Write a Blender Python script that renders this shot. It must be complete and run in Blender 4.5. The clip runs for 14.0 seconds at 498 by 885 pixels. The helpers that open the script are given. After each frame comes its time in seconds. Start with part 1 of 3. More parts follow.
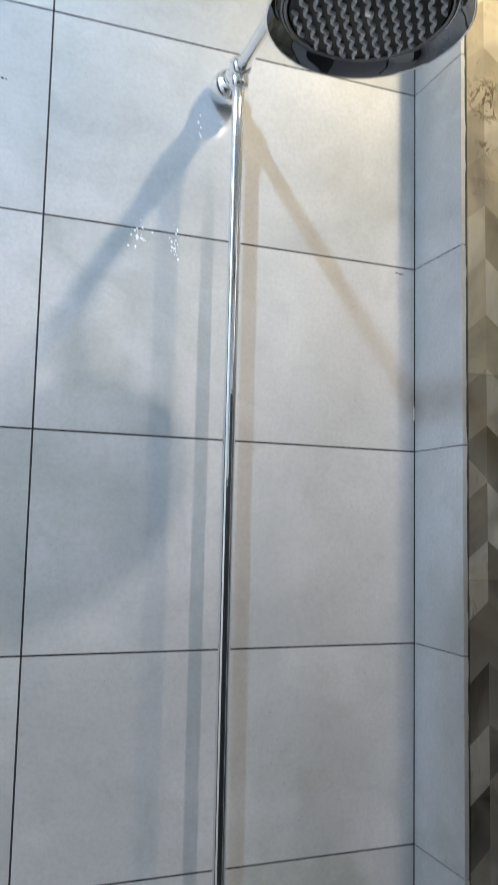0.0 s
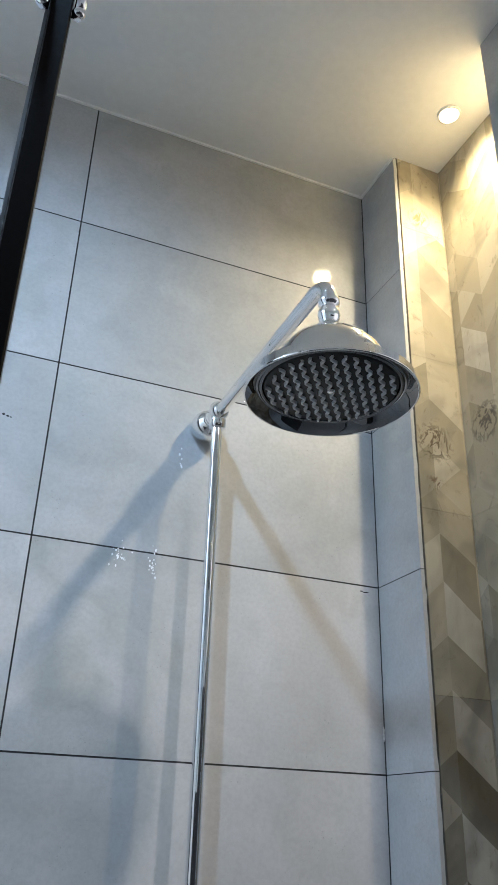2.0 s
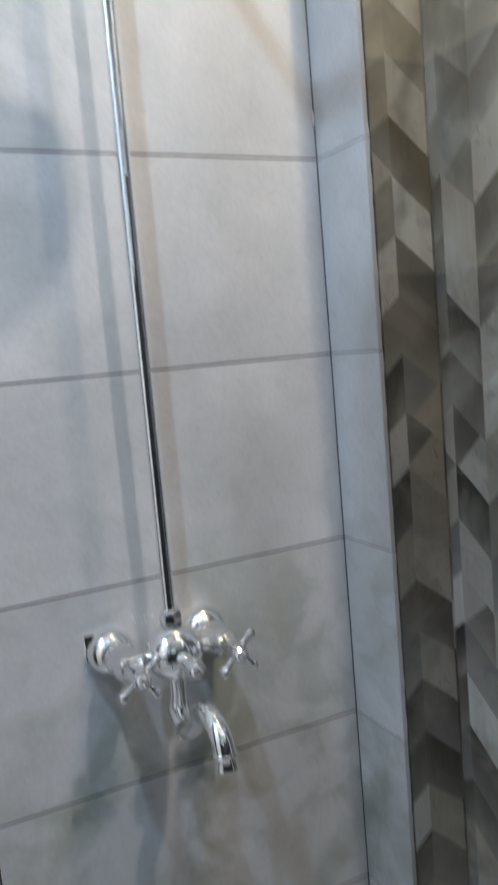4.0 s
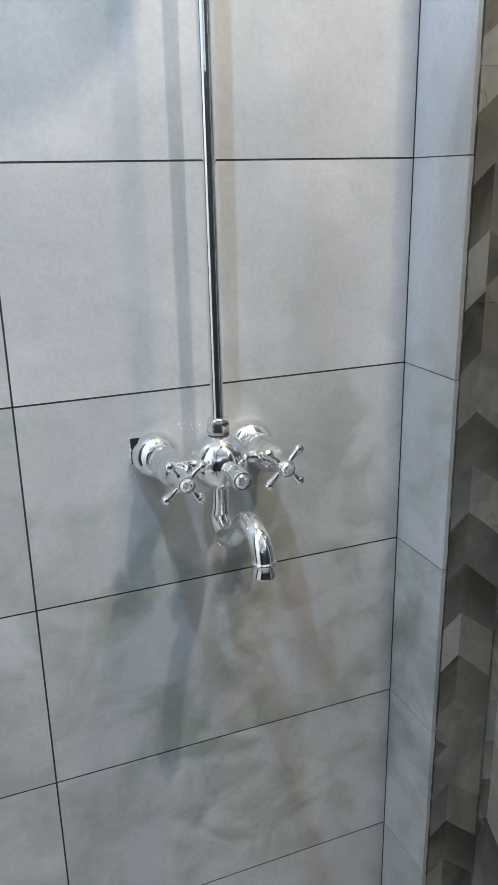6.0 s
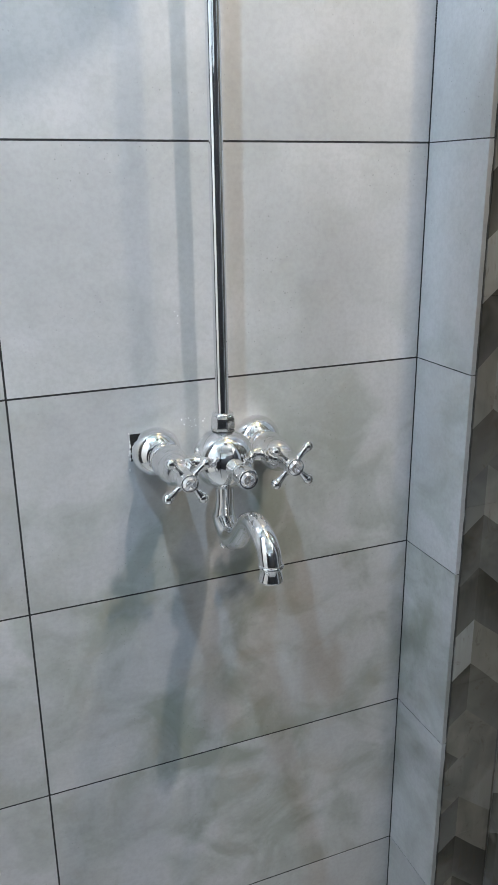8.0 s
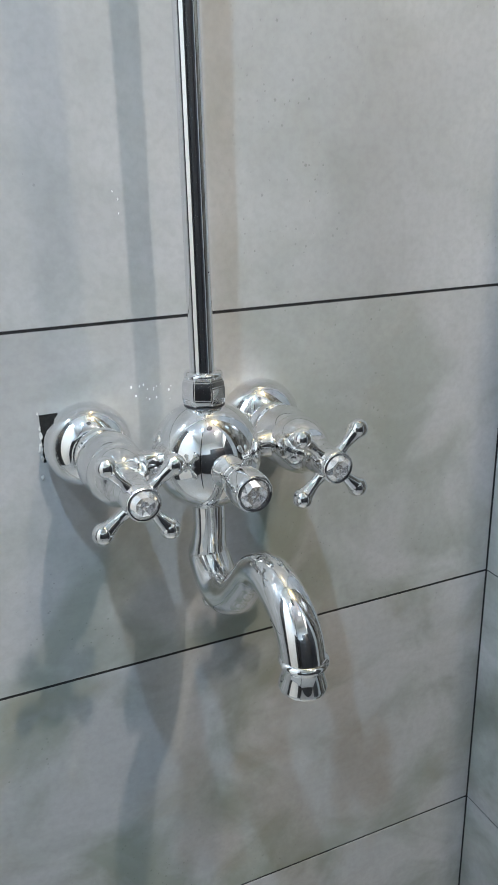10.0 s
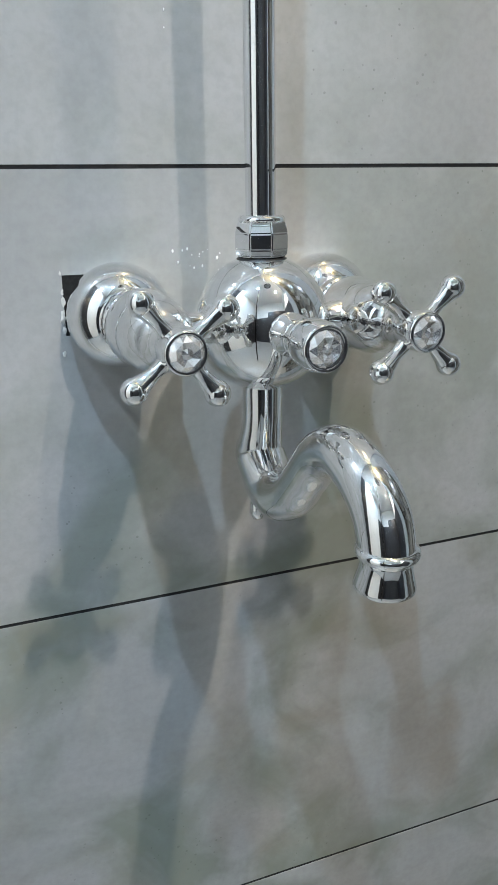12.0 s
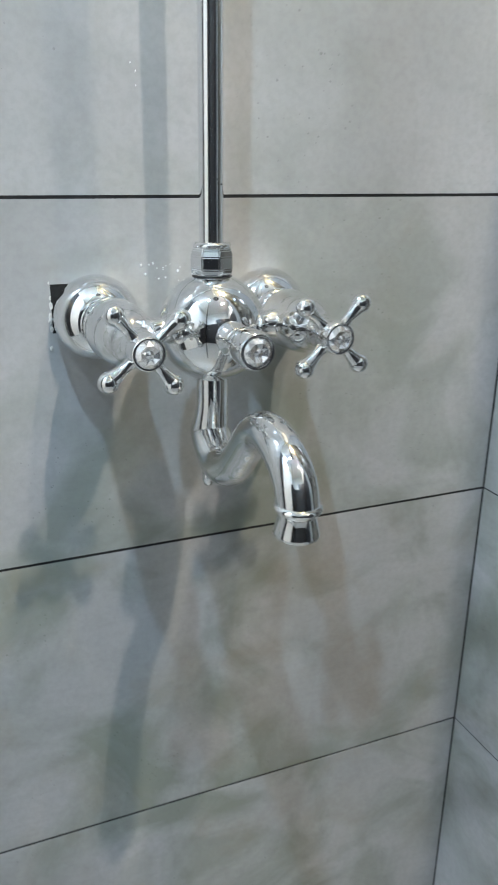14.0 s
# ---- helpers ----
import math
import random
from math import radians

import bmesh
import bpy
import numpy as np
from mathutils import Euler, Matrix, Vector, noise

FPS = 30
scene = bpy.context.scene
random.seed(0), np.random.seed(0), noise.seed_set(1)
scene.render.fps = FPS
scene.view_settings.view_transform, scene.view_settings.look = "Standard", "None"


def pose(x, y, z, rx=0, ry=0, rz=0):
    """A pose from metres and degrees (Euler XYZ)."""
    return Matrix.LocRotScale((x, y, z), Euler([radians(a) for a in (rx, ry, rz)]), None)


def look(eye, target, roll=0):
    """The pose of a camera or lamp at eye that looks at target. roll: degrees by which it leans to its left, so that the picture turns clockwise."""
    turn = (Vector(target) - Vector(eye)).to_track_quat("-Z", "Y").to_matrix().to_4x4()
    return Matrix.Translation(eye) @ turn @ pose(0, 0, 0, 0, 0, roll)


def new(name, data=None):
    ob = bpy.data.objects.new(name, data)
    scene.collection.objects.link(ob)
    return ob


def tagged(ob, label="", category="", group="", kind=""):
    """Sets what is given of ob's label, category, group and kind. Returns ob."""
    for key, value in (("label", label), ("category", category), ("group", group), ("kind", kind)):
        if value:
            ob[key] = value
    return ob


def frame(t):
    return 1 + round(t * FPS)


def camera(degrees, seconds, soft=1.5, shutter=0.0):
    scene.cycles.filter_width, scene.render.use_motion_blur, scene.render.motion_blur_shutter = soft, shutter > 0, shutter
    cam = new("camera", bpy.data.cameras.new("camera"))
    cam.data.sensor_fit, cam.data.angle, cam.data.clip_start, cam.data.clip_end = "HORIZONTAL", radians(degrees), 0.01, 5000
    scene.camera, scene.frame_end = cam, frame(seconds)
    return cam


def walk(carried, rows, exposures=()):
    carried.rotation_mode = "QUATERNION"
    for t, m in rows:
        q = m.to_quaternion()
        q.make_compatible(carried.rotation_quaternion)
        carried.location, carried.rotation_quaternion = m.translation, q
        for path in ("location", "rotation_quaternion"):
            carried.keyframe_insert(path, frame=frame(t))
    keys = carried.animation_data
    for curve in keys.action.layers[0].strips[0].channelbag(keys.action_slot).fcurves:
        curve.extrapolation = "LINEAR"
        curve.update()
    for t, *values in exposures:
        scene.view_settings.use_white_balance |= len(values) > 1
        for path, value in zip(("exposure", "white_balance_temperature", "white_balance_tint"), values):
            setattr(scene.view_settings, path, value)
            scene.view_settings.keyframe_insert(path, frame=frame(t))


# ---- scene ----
cam = camera(34.85, 14.0, shutter=0.35)
PATH = [
    (0, (-0.681, -1.098, 1.54), (-0.002, 0.772, 1.746), 1.3),
    (0.2, (-0.679, -1.113, 1.550), (-0.019, 0.754, 1.831), 1.8),
    (0.5, (-0.675, -1.136, 1.565), (-0.031, 0.699, 2.033), 2.3),
    (0.8, (-0.687, -1.141, 1.572), (-0.034, 0.644, 2.196), 3.0),
    (1, (-0.695, -1.144, 1.576), (-0.023, 0.622, 2.231), 2.8),
    (1.2, (-0.697, -1.150, 1.577), (-0.039, 0.602, 2.281), 2.6),
    (1.5, (-0.701, -1.159, 1.578), (-0.074, 0.564, 2.376), 2.9),
    (2, (-0.716, -1.159, 1.576), (-0.047, 0.507, 2.457), 1.9),
    (2.5, (-0.718, -1.135, 1.57), (0.002, 0.531, 2.41), 1.8),
    (2.7, (-0.724, -1.122, 1.560), (0.050, 0.564, 2.308), 0.6),
    (3, (-0.732, -1.103, 1.544), (0.079, 0.636, 2.107), -0.6),
    (3.2, (-0.722, -1.100, 1.521), (0.093, 0.673, 1.958), -1.1),
    (3.5, (-0.708, -1.096, 1.487), (0.129, 0.711, 1.672), -3.2),
    (3.8, (-0.690, -1.090, 1.420), (0.147, 0.725, 1.341), -3.7),
    (4, (-0.682, -1.084, 1.385), (0.182, 0.704, 1.144), -4.9),
    (4.2, (-0.678, -1.070, 1.367), (0.215, 0.673, 0.960), -5.3),
    (6.3, (-0.674, -1.034, 1.334), (0.009, 0.733, 0.69), -1.1),
    (6.5, (-0.675, -1.032, 1.33), (0.004, 0.732, 0.676), -1.2),
    (7, (-0.672, -1.029, 1.332), (-0.004, 0.731, 0.656), -1.0),
    (7.5, (-0.667, -1.011, 1.334), (0.027, 0.748, 0.682), -0.5),
    (7.7, (-0.672, -1.008, 1.329), (0.028, 0.758, 0.703), -0.6),
    (10, (-0.526, -0.583, 1.172), (0.231, 1.145, 0.51), -1.3),
    (10.5, (-0.514, -0.534, 1.129), (0.194, 1.221, 0.483), -1.3),
    (11, (-0.514, -0.512, 1.085), (0.156, 1.262, 0.448), -0.2),
    (11.5, (-0.515, -0.508, 1.058), (0.158, 1.266, 0.426), 0.1),
    (12, (-0.515, -0.51, 1.053), (0.17, 1.261, 0.426), -0.6),
    (12.5, (-0.513, -0.513, 1.053), (0.193, 1.25, 0.426), -0.2),
    (13, (-0.514, -0.523, 1.059), (0.171, 1.246, 0.425), -0.0),
    (13.5, (-0.52, -0.546, 1.068), (0.15, 1.22, 0.411), -0.2),
    (14, (-0.54, -0.622, 1.094), (0.199, 1.106, 0.411), 0.9),
]
walk(cam, [(t, look(eye, target, roll)) for t, eye, target, roll in PATH],
     exposures=[(0.0, -0.28, 6040, 15), (0.5, -0.46, 5950, 15), (1.0, -0.66, 5850, 14), (2.0, -0.74, 5850, 14), (2.5, -0.78, 5850, 12), (3.0, -0.78, 5800, 12), (3.5, -0.54, 5960, 14),
                (4.2, 0.07, 6160, 16), (6.3, 0.35, 6160, 14), (7.7, 0.35, 6160, 14), (10.0, 0.32, 6200, 12), (14.0, 0.41, 6210, 10)])

# ---- world and lamps ----
CEIL = 2.85
world = bpy.data.worlds.new("world")
scene.world = world
world.use_nodes = True
world.node_tree.nodes["Background"].inputs[0].default_value = (0.6, 0.7, 0.8, 1)
world.node_tree.nodes["Background"].inputs[1].default_value = 0.02

# each ceiling spot: x, y, watts, colour, cone in degrees, softness of its edge, glow of its lens, lens radius, depth of its can
SPOTS = (
    (0.040, -0.270, 20.0, (1.0, 0.79, 0.38), 150, 1.0, 40, 0.019, 0.0),
    (0.060, -0.385, 60.0, (1.0, 0.82, 0.50), 150, 1.0, 14, 0.012, 0.0),
    (-0.79, -0.70, 86.0, (0.55, 0.79, 1.0), 172, 0.75, 60, 0.024, 0.0),
    (0.01, -1.20, 72.0, (1.0, 0.88, 0.75), 128, 0.35, 40, 0.027, 0.06),
    # unseen lamp, added as fill to brighten the wall return
    (-1.55, -0.48, 112.0, (0.78, 0.90, 1.0), 172, 1.0, 40, 0.080, 0.0),
)
for sx, sy, watts, tint, cone, edge, glow, size, can in SPOTS:
    lamp = bpy.data.lights.new("spot_lamp", "SPOT")
    lamp.energy, lamp.color = watts, tint
    lamp.spot_size, lamp.spot_blend, lamp.shadow_soft_size = radians(cone), edge, size
    ob = new("spot_lamp", lamp)
    ob.matrix_world = pose(sx, sy, CEIL - 0.012 - can)


# ---- node helpers ----
def material(name):
    m = bpy.data.materials.new(name)
    m.use_nodes = True
    nt = m.node_tree
    return m, nt, nt.nodes["Principled BSDF"]


def put(nt, socket, value):
    if isinstance(value, bpy.types.NodeSocket):
        nt.links.new(value, socket)
    elif isinstance(value, (tuple, list)) and len(value) == 3 and socket.type == "RGBA":
        socket.default_value = (*value, 1)
    else:
        socket.default_value = value


def calc(nt, op, a, b=0.0, c=0.0):
    n = nt.nodes.new("ShaderNodeMath")
    n.operation = op
    for i, v in enumerate((a, b, c)):
        put(nt, n.inputs[i], v)
    return n.outputs[0]


def vec(nt, op, a, b=(0, 0, 0), scale=None):
    n = nt.nodes.new("ShaderNodeVectorMath")
    n.operation = op
    put(nt, n.inputs[0], a)
    put(nt, n.inputs[1], b)
    if scale is not None:
        put(nt, n.inputs["Scale"], scale)
    return n.outputs[0]


def combine(nt, x, y, z):
    n = nt.nodes.new("ShaderNodeCombineXYZ")
    for i, v in enumerate((x, y, z)):
        put(nt, n.inputs[i], v)
    return n.outputs[0]


def clouds(nt, where, scale, detail=4.0, rough=0.55, distort=0.0):
    n = nt.nodes.new("ShaderNodeTexNoise")
    put(nt, n.inputs["Vector"], where)
    n.inputs["Scale"].default_value, n.inputs["Detail"].default_value = scale, detail
    n.inputs["Roughness"].default_value, n.inputs["Distortion"].default_value = rough, distort
    return n.outputs[0]


def ramp(nt, fac, stops, mode="LINEAR"):
    n = nt.nodes.new("ShaderNodeValToRGB")
    n.color_ramp.interpolation = mode
    el = n.color_ramp.elements
    while len(el) < len(stops):
        el.new(0.5)
    for e, (p, c) in zip(el, stops):
        e.position, e.color = p, (*c, 1)
    put(nt, n.inputs[0], fac)
    return n.outputs[0]


def spread(nt, value, a, b, c, d):
    n = nt.nodes.new("ShaderNodeMapRange")
    for i, v in enumerate((value, a, b, c, d)):
        put(nt, n.inputs[i], v)
    return n.outputs[0]


def blend(nt, fac, a, b, mode="MIX"):
    n = nt.nodes.new("ShaderNodeMix")
    n.data_type, n.blend_type = "RGBA", mode
    put(nt, n.inputs[0], fac)
    put(nt, n.inputs[6], a)
    put(nt, n.inputs[7], b)
    return n.outputs[2]


def relief(nt, bsdf, height, strength, distance):
    n = nt.nodes.new("ShaderNodeBump")
    n.inputs["Strength"].default_value, n.inputs["Distance"].default_value = strength, distance
    put(nt, n.inputs["Height"], height)
    nt.links.new(n.outputs[0], bsdf.inputs["Normal"])


def place(nt):
    return nt.nodes.new("ShaderNodeNewGeometry").outputs["Position"]


def own_random(nt):
    return nt.nodes.new("ShaderNodeObjectInfo").outputs["Random"]


NICHE_A, NICHE_B, NICHE_C, NICHE_X = -0.131, -0.418, -0.549, 0.111


# ---- materials ----
def far_from(nt, away):
    n = nt.nodes.new("ShaderNodeVectorMath")
    n.operation = "LENGTH"
    put(nt, n.inputs[0], away)
    return n.outputs["Value"]


def random_at(nt, where):
    n = nt.nodes.new("ShaderNodeTexWhiteNoise")
    put(nt, n.inputs["Vector"], where)
    return n.outputs["Value"]


def clouds_rgb(nt, where, scale):
    n = nt.nodes.new("ShaderNodeTexNoise")
    put(nt, n.inputs["Vector"], where)
    n.inputs["Scale"].default_value = scale
    n.inputs["Detail"].default_value = 2.0
    return n.outputs["Color"]


def make_cement_tile():
    m, nt, b = material("cement_look_porcelain")
    shift = vec(nt, "SCALE", (3.7, 5.1, 9.3), scale=calc(nt, "MULTIPLY", own_random(nt), 6.0))
    p = vec(nt, "ADD", place(nt), shift)
    wide = clouds(nt, p, 3.2, 3, 0.5, 0.6)
    mid = clouds(nt, p, 11.0, 5, 0.6, 0.4)
    fine = clouds(nt, p, 160.0, 3, 0.6)
    base = ramp(nt, wide, [(0.3, (0.37, 0.378, 0.378)), (0.5, (0.43, 0.435, 0.438)), (0.7, (0.49, 0.494, 0.502))])
    # greenish mottling comes in patches, thickest below the mixer, with some brown there
    away = far_from(nt, vec(nt, "MULTIPLY", vec(nt, "SUBTRACT", place(nt), (-0.27, 0.0, 0.56)), (1.0, 0.0, 0.9)))
    away = calc(nt, "ADD", away, spread(nt, clouds(nt, place(nt), 5.0, 4, 0.6), 0.3, 0.7, 0.16, -0.16))
    under_mixer = spread(nt, away, 0.15, 0.70, 1.0, 0.0)
    patch = calc(nt, "MAXIMUM", calc(nt, "MULTIPLY", spread(nt, clouds(nt, p, 1.8, 2, 0.5), 0.46, 0.66, 0.15, 0.6), 0.8), under_mixer)
    mottle = calc(nt, "MULTIPLY", spread(nt, clouds(nt, p, 9.0, 4, 0.5, 0.8), 0.44, 0.62, 0.0, 0.74), patch)
    base = blend(nt, mottle, base, (0.215, 0.248, 0.195))
    streaks = clouds(nt, vec(nt, "MULTIPLY", p, (14, 14, 95)), 1.0, 5, 0.65, 0.5)
    base = blend(nt, calc(nt, "MULTIPLY", spread(nt, streaks, 0.48, 0.70, 0.0, 0.14), patch), base, (0.27, 0.285, 0.255))
    brown_patch = calc(nt, "MULTIPLY", spread(nt, clouds(nt, vec(nt, "ADD", p, (2, 8, 5)), 11.0, 4, 0.55, 0.6), 0.52, 0.70, 0.0, 0.32), under_mixer)
    base = blend(nt, brown_patch, base, (0.30, 0.265, 0.185))
    base = blend(nt, spread(nt, clouds(nt, p, 5.0, 5, 0.6, 2.0), 0.52, 0.70, 0.0, 0.28), base, (0.52, 0.525, 0.52))
    base = blend(nt, spread(nt, clouds(nt, p, 24.0, 3, 0.5, 0.5), 0.52, 0.72, 0.0, 0.16), base, (0.27, 0.275, 0.26))
    base = blend(nt, spread(nt, fine, 0.4, 0.65, 0.0, 0.16), base, (0.24, 0.24, 0.235))
    pores = nt.nodes.new("ShaderNodeTexVoronoi")
    put(nt, pores.inputs["Vector"], p)
    pores.inputs["Scale"].default_value = 150.0
    vary = calc(nt, "ADD", pores.outputs["Distance"], spread(nt, clouds(nt, p, 60.0, 2, 0.5), 0.3, 0.7, 0.12, -0.03))
    rare = calc(nt, "MULTIPLY", calc(nt, "LESS_THAN", vary, 0.15), spread(nt, clouds(nt, p, 9.0, 3, 0.6), 0.52, 0.64, 0.0, 1.0))
    base = blend(nt, calc(nt, "MULTIPLY", rare, 0.36), base, (0.13, 0.13, 0.12))
    put(nt, b.inputs["Base Color"], base)
    put(nt, b.inputs["Roughness"], spread(nt, mid, 0.3, 0.7, 0.04, 0.07))
    b.inputs["Specular IOR Level"].default_value = 0.24
    relief(nt, b, calc(nt, "ADD", calc(nt, "MULTIPLY", fine, 0.5), mid), 0.05, 0.002)
    return m


def make_facet_tile():
    """Printed tile: slanting watercolour facets in upright bands, greys and browns, and a loose brown flower."""
    m, nt, b = material("printed_facet_tile")
    wobble = vec(nt, "SCALE", vec(nt, "SUBTRACT", clouds_rgb(nt, place(nt), 28.0), (0.5, 0.5, 0.5)), scale=0.004)
    p = vec(nt, "ADD", place(nt), wobble)
    sep = nt.nodes.new("ShaderNodeSeparateXYZ")
    put(nt, sep.inputs[0], place(nt))
    turned = calc(nt, "MULTIPLY", calc(nt, "GREATER_THAN", sep.outputs[0], NICHE_X - 0.001), 0.606)
    u = calc(nt, "ADD", calc(nt, "DIVIDE", calc(nt, "SUBTRACT", sep.outputs[0], sep.outputs[1]), 0.066), calc(nt, "ADD", turned, 80.394))
    band, f = calc(nt, "FLOOR", u), calc(nt, "FRACT", u)
    odd = calc(nt, "FLOORED_MODULO", band, 2.0)
    side = calc(nt, "SUBTRACT", calc(nt, "MULTIPLY", odd, 2.0), 1.0)
    slant = calc(nt, "MULTIPLY", calc(nt, "SUBTRACT", f, 0.5), side)
    drift = calc(nt, "MULTIPLY", clouds(nt, place(nt), 5.0, 1, 0.4), 0.4)
    v = calc(nt, "ADD", calc(nt, "DIVIDE", sep.outputs[2], 0.084), calc(nt, "ADD", calc(nt, "MULTIPLY", slant, 0.64), drift))
    row, fv = calc(nt, "FLOOR", v), calc(nt, "FRACT", v)
    one, two, three = (random_at(nt, combine(nt, band, row, k)) for k in (3.3, 9.7, 15.2))
    # a few facets are cut once more, corner to corner
    cut = calc(nt, "GREATER_THAN", calc(nt, "ADD", fv, calc(nt, "MULTIPLY", slant, -1.3)), spread(nt, three, 0, 1, 0.35, 0.75))
    cut = calc(nt, "MULTIPLY", cut, calc(nt, "GREATER_THAN", two, 0.86))
    pick = calc(nt, "FRACT", calc(nt, "ADD", one, calc(nt, "MULTIPLY", cut, spread(nt, three, 0, 1, 0.12, 0.5))))
    tone = ramp(nt, pick, [
        (0.0, (0.012, 0.013, 0.015)), (0.20, (0.040, 0.040, 0.041)), (0.34, (0.115, 0.105, 0.092)), (0.46, (0.24, 0.22, 0.19)),
        (0.60, (0.13, 0.132, 0.134)), (0.72, (0.29, 0.28, 0.26)), (0.85, (0.42, 0.415, 0.40)), (0.93, (0.060, 0.062, 0.066))], "CONSTANT")
    grain = clouds(nt, vec(nt, "MULTIPLY", p, (60, 60, 9)), 1.0, 5, 0.65, 0.8)
    tone = blend(nt, spread(nt, grain, 0.35, 0.75, 0.0, 0.30), tone, (0.11, 0.10, 0.09))
    slope = calc(nt, "POWER", calc(nt, "SUBTRACT", 1.0, fv), 1.6)
    tone = blend(nt, calc(nt, "MULTIPLY", slope, 0.28), tone, (0.36, 0.35, 0.325))
    wash = clouds(nt, p, 9.0, 3, 0.5, 0.8)
    tone = blend(nt, spread(nt, wash, 0.48, 0.68, 0.0, 0.30), tone, (0.36, 0.335, 0.29))
    # each slab has its own print; higher ones paler, yellower: part lamplight put into colour
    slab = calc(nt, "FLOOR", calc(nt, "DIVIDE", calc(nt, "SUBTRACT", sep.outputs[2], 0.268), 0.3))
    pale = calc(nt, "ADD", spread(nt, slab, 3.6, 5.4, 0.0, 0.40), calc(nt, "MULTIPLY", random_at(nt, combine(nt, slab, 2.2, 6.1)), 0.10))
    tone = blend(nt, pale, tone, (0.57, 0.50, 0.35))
    dusk = clouds(nt, vec(nt, "ADD", p, (4, 1, 7)), 7.0, 3, 0.5, 1.0)
    tone = blend(nt, spread(nt, dusk, 0.50, 0.67, 0.0, 0.45), tone, (0.09, 0.085, 0.077))
    veins = clouds(nt, vec(nt, "MULTIPLY", p, (30, 30, 20)), 1.0, 5, 0.65, 2.0)
    tone = blend(nt, spread(nt, veins, 0.58, 0.70, 0.0, 0.42), tone, (0.12, 0.09, 0.055))
    for centre, size, ink in (((0.046, -0.131, 2.195), 0.044, (0.075, 0.055, 0.035)), ((0.040, -0.131, 2.118), 0.020, (0.11, 0.08, 0.05)),
                              ((0.111, -0.190, 2.225), 0.045, (0.06, 0.055, 0.05)), ((0.052, -0.131, 2.700), 0.030, (0.22, 0.16, 0.09))):
        away = vec(nt, "SUBTRACT", vec(nt, "ADD", place(nt), vec(nt, "SCALE", wobble, scale=5.0)), centre)
        d = far_from(nt, away)
        petals = calc(nt, "SINE", calc(nt, "ADD", calc(nt, "MULTIPLY", d, 260.0), calc(nt, "MULTIPLY", veins, 26.0)))
        petals = calc(nt, "MULTIPLY", spread(nt, petals, -0.1, 0.6, 0.0, 0.85), spread(nt, d, size * 0.5, size, 1.0, 0.0))
        tone = blend(nt, petals, tone, ink)
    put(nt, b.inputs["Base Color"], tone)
    b.inputs["Roughness"].default_value = 0.16
    relief(nt, b, grain, 0.04, 0.002)
    return m


def make_rough(name, dark, light, scale, roughness, bump):
    m, nt, b = material(name)
    p = place(nt)
    n1, n2 = clouds(nt, p, scale, 5, 0.6), clouds(nt, p, scale * 0.12, 3, 0.5)
    tone = ramp(nt, calc(nt, "ADD", calc(nt, "MULTIPLY", n1, 0.6), calc(nt, "MULTIPLY", n2, 0.4)), [(0.33, dark), (0.66, light)])
    put(nt, b.inputs["Base Color"], tone)
    b.inputs["Roughness"].default_value = roughness
    relief(nt, b, n1, bump, 0.003)
    return m


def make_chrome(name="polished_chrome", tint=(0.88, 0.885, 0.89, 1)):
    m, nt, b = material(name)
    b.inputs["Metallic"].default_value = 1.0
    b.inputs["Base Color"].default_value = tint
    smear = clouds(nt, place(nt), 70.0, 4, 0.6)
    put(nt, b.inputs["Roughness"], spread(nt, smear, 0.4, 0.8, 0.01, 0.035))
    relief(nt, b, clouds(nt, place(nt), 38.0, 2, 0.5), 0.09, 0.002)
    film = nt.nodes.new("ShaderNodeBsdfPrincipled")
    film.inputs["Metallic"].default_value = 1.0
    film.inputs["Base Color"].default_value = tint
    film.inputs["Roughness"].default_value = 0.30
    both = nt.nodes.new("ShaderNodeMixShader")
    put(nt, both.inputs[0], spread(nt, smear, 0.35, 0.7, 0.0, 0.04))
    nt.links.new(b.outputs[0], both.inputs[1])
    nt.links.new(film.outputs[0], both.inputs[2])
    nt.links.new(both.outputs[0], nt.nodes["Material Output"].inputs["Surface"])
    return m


def make_plain(name, colour, roughness, metal=0.0):
    m, nt, b = material(name)
    n = clouds(nt, place(nt), 240.0, 3, 0.6)
    put(nt, b.inputs["Base Color"], blend(nt, spread(nt, n, 0.35, 0.7, 0.0, 0.3), colour, tuple(c * 0.6 for c in colour)))
    put(nt, b.inputs["Roughness"], spread(nt, n, 0.3, 0.7, roughness * 0.85, min(1, roughness * 1.2)))
    b.inputs["Metallic"].default_value = metal
    return m


def make_glow(name, tint, strength):
    m, nt, b = material(name)
    b.inputs["Base Color"].default_value = (0.8, 0.8, 0.8, 1)
    b.inputs["Emission Color"].default_value = (*tint, 1)
    b.inputs["Emission Strength"].default_value = strength
    return m


CEMENT = make_cement_tile()
FACET = make_facet_tile()
GROUT = make_rough("black_grout", (0.006, 0.006, 0.007), (0.02, 0.02, 0.021), 300, 0.9, 0.3)
PALE_GROUT = make_rough("pale_grout", (0.30, 0.28, 0.25), (0.5, 0.47, 0.42), 300, 0.9, 0.3)
EDGE = make_rough("raw_tile_edge", (0.012, 0.012, 0.012), (0.085, 0.08, 0.072), 260, 0.8, 0.8)
PAINT = make_rough("white_ceiling_paint", (0.78, 0.78, 0.76), (0.84, 0.84, 0.82), 60, 0.75, 0.06)
FLOOR = make_rough("pale_speckled_floor_tile", (0.19, 0.19, 0.183), (0.38, 0.38, 0.365), 220, 0.35, 0.1)
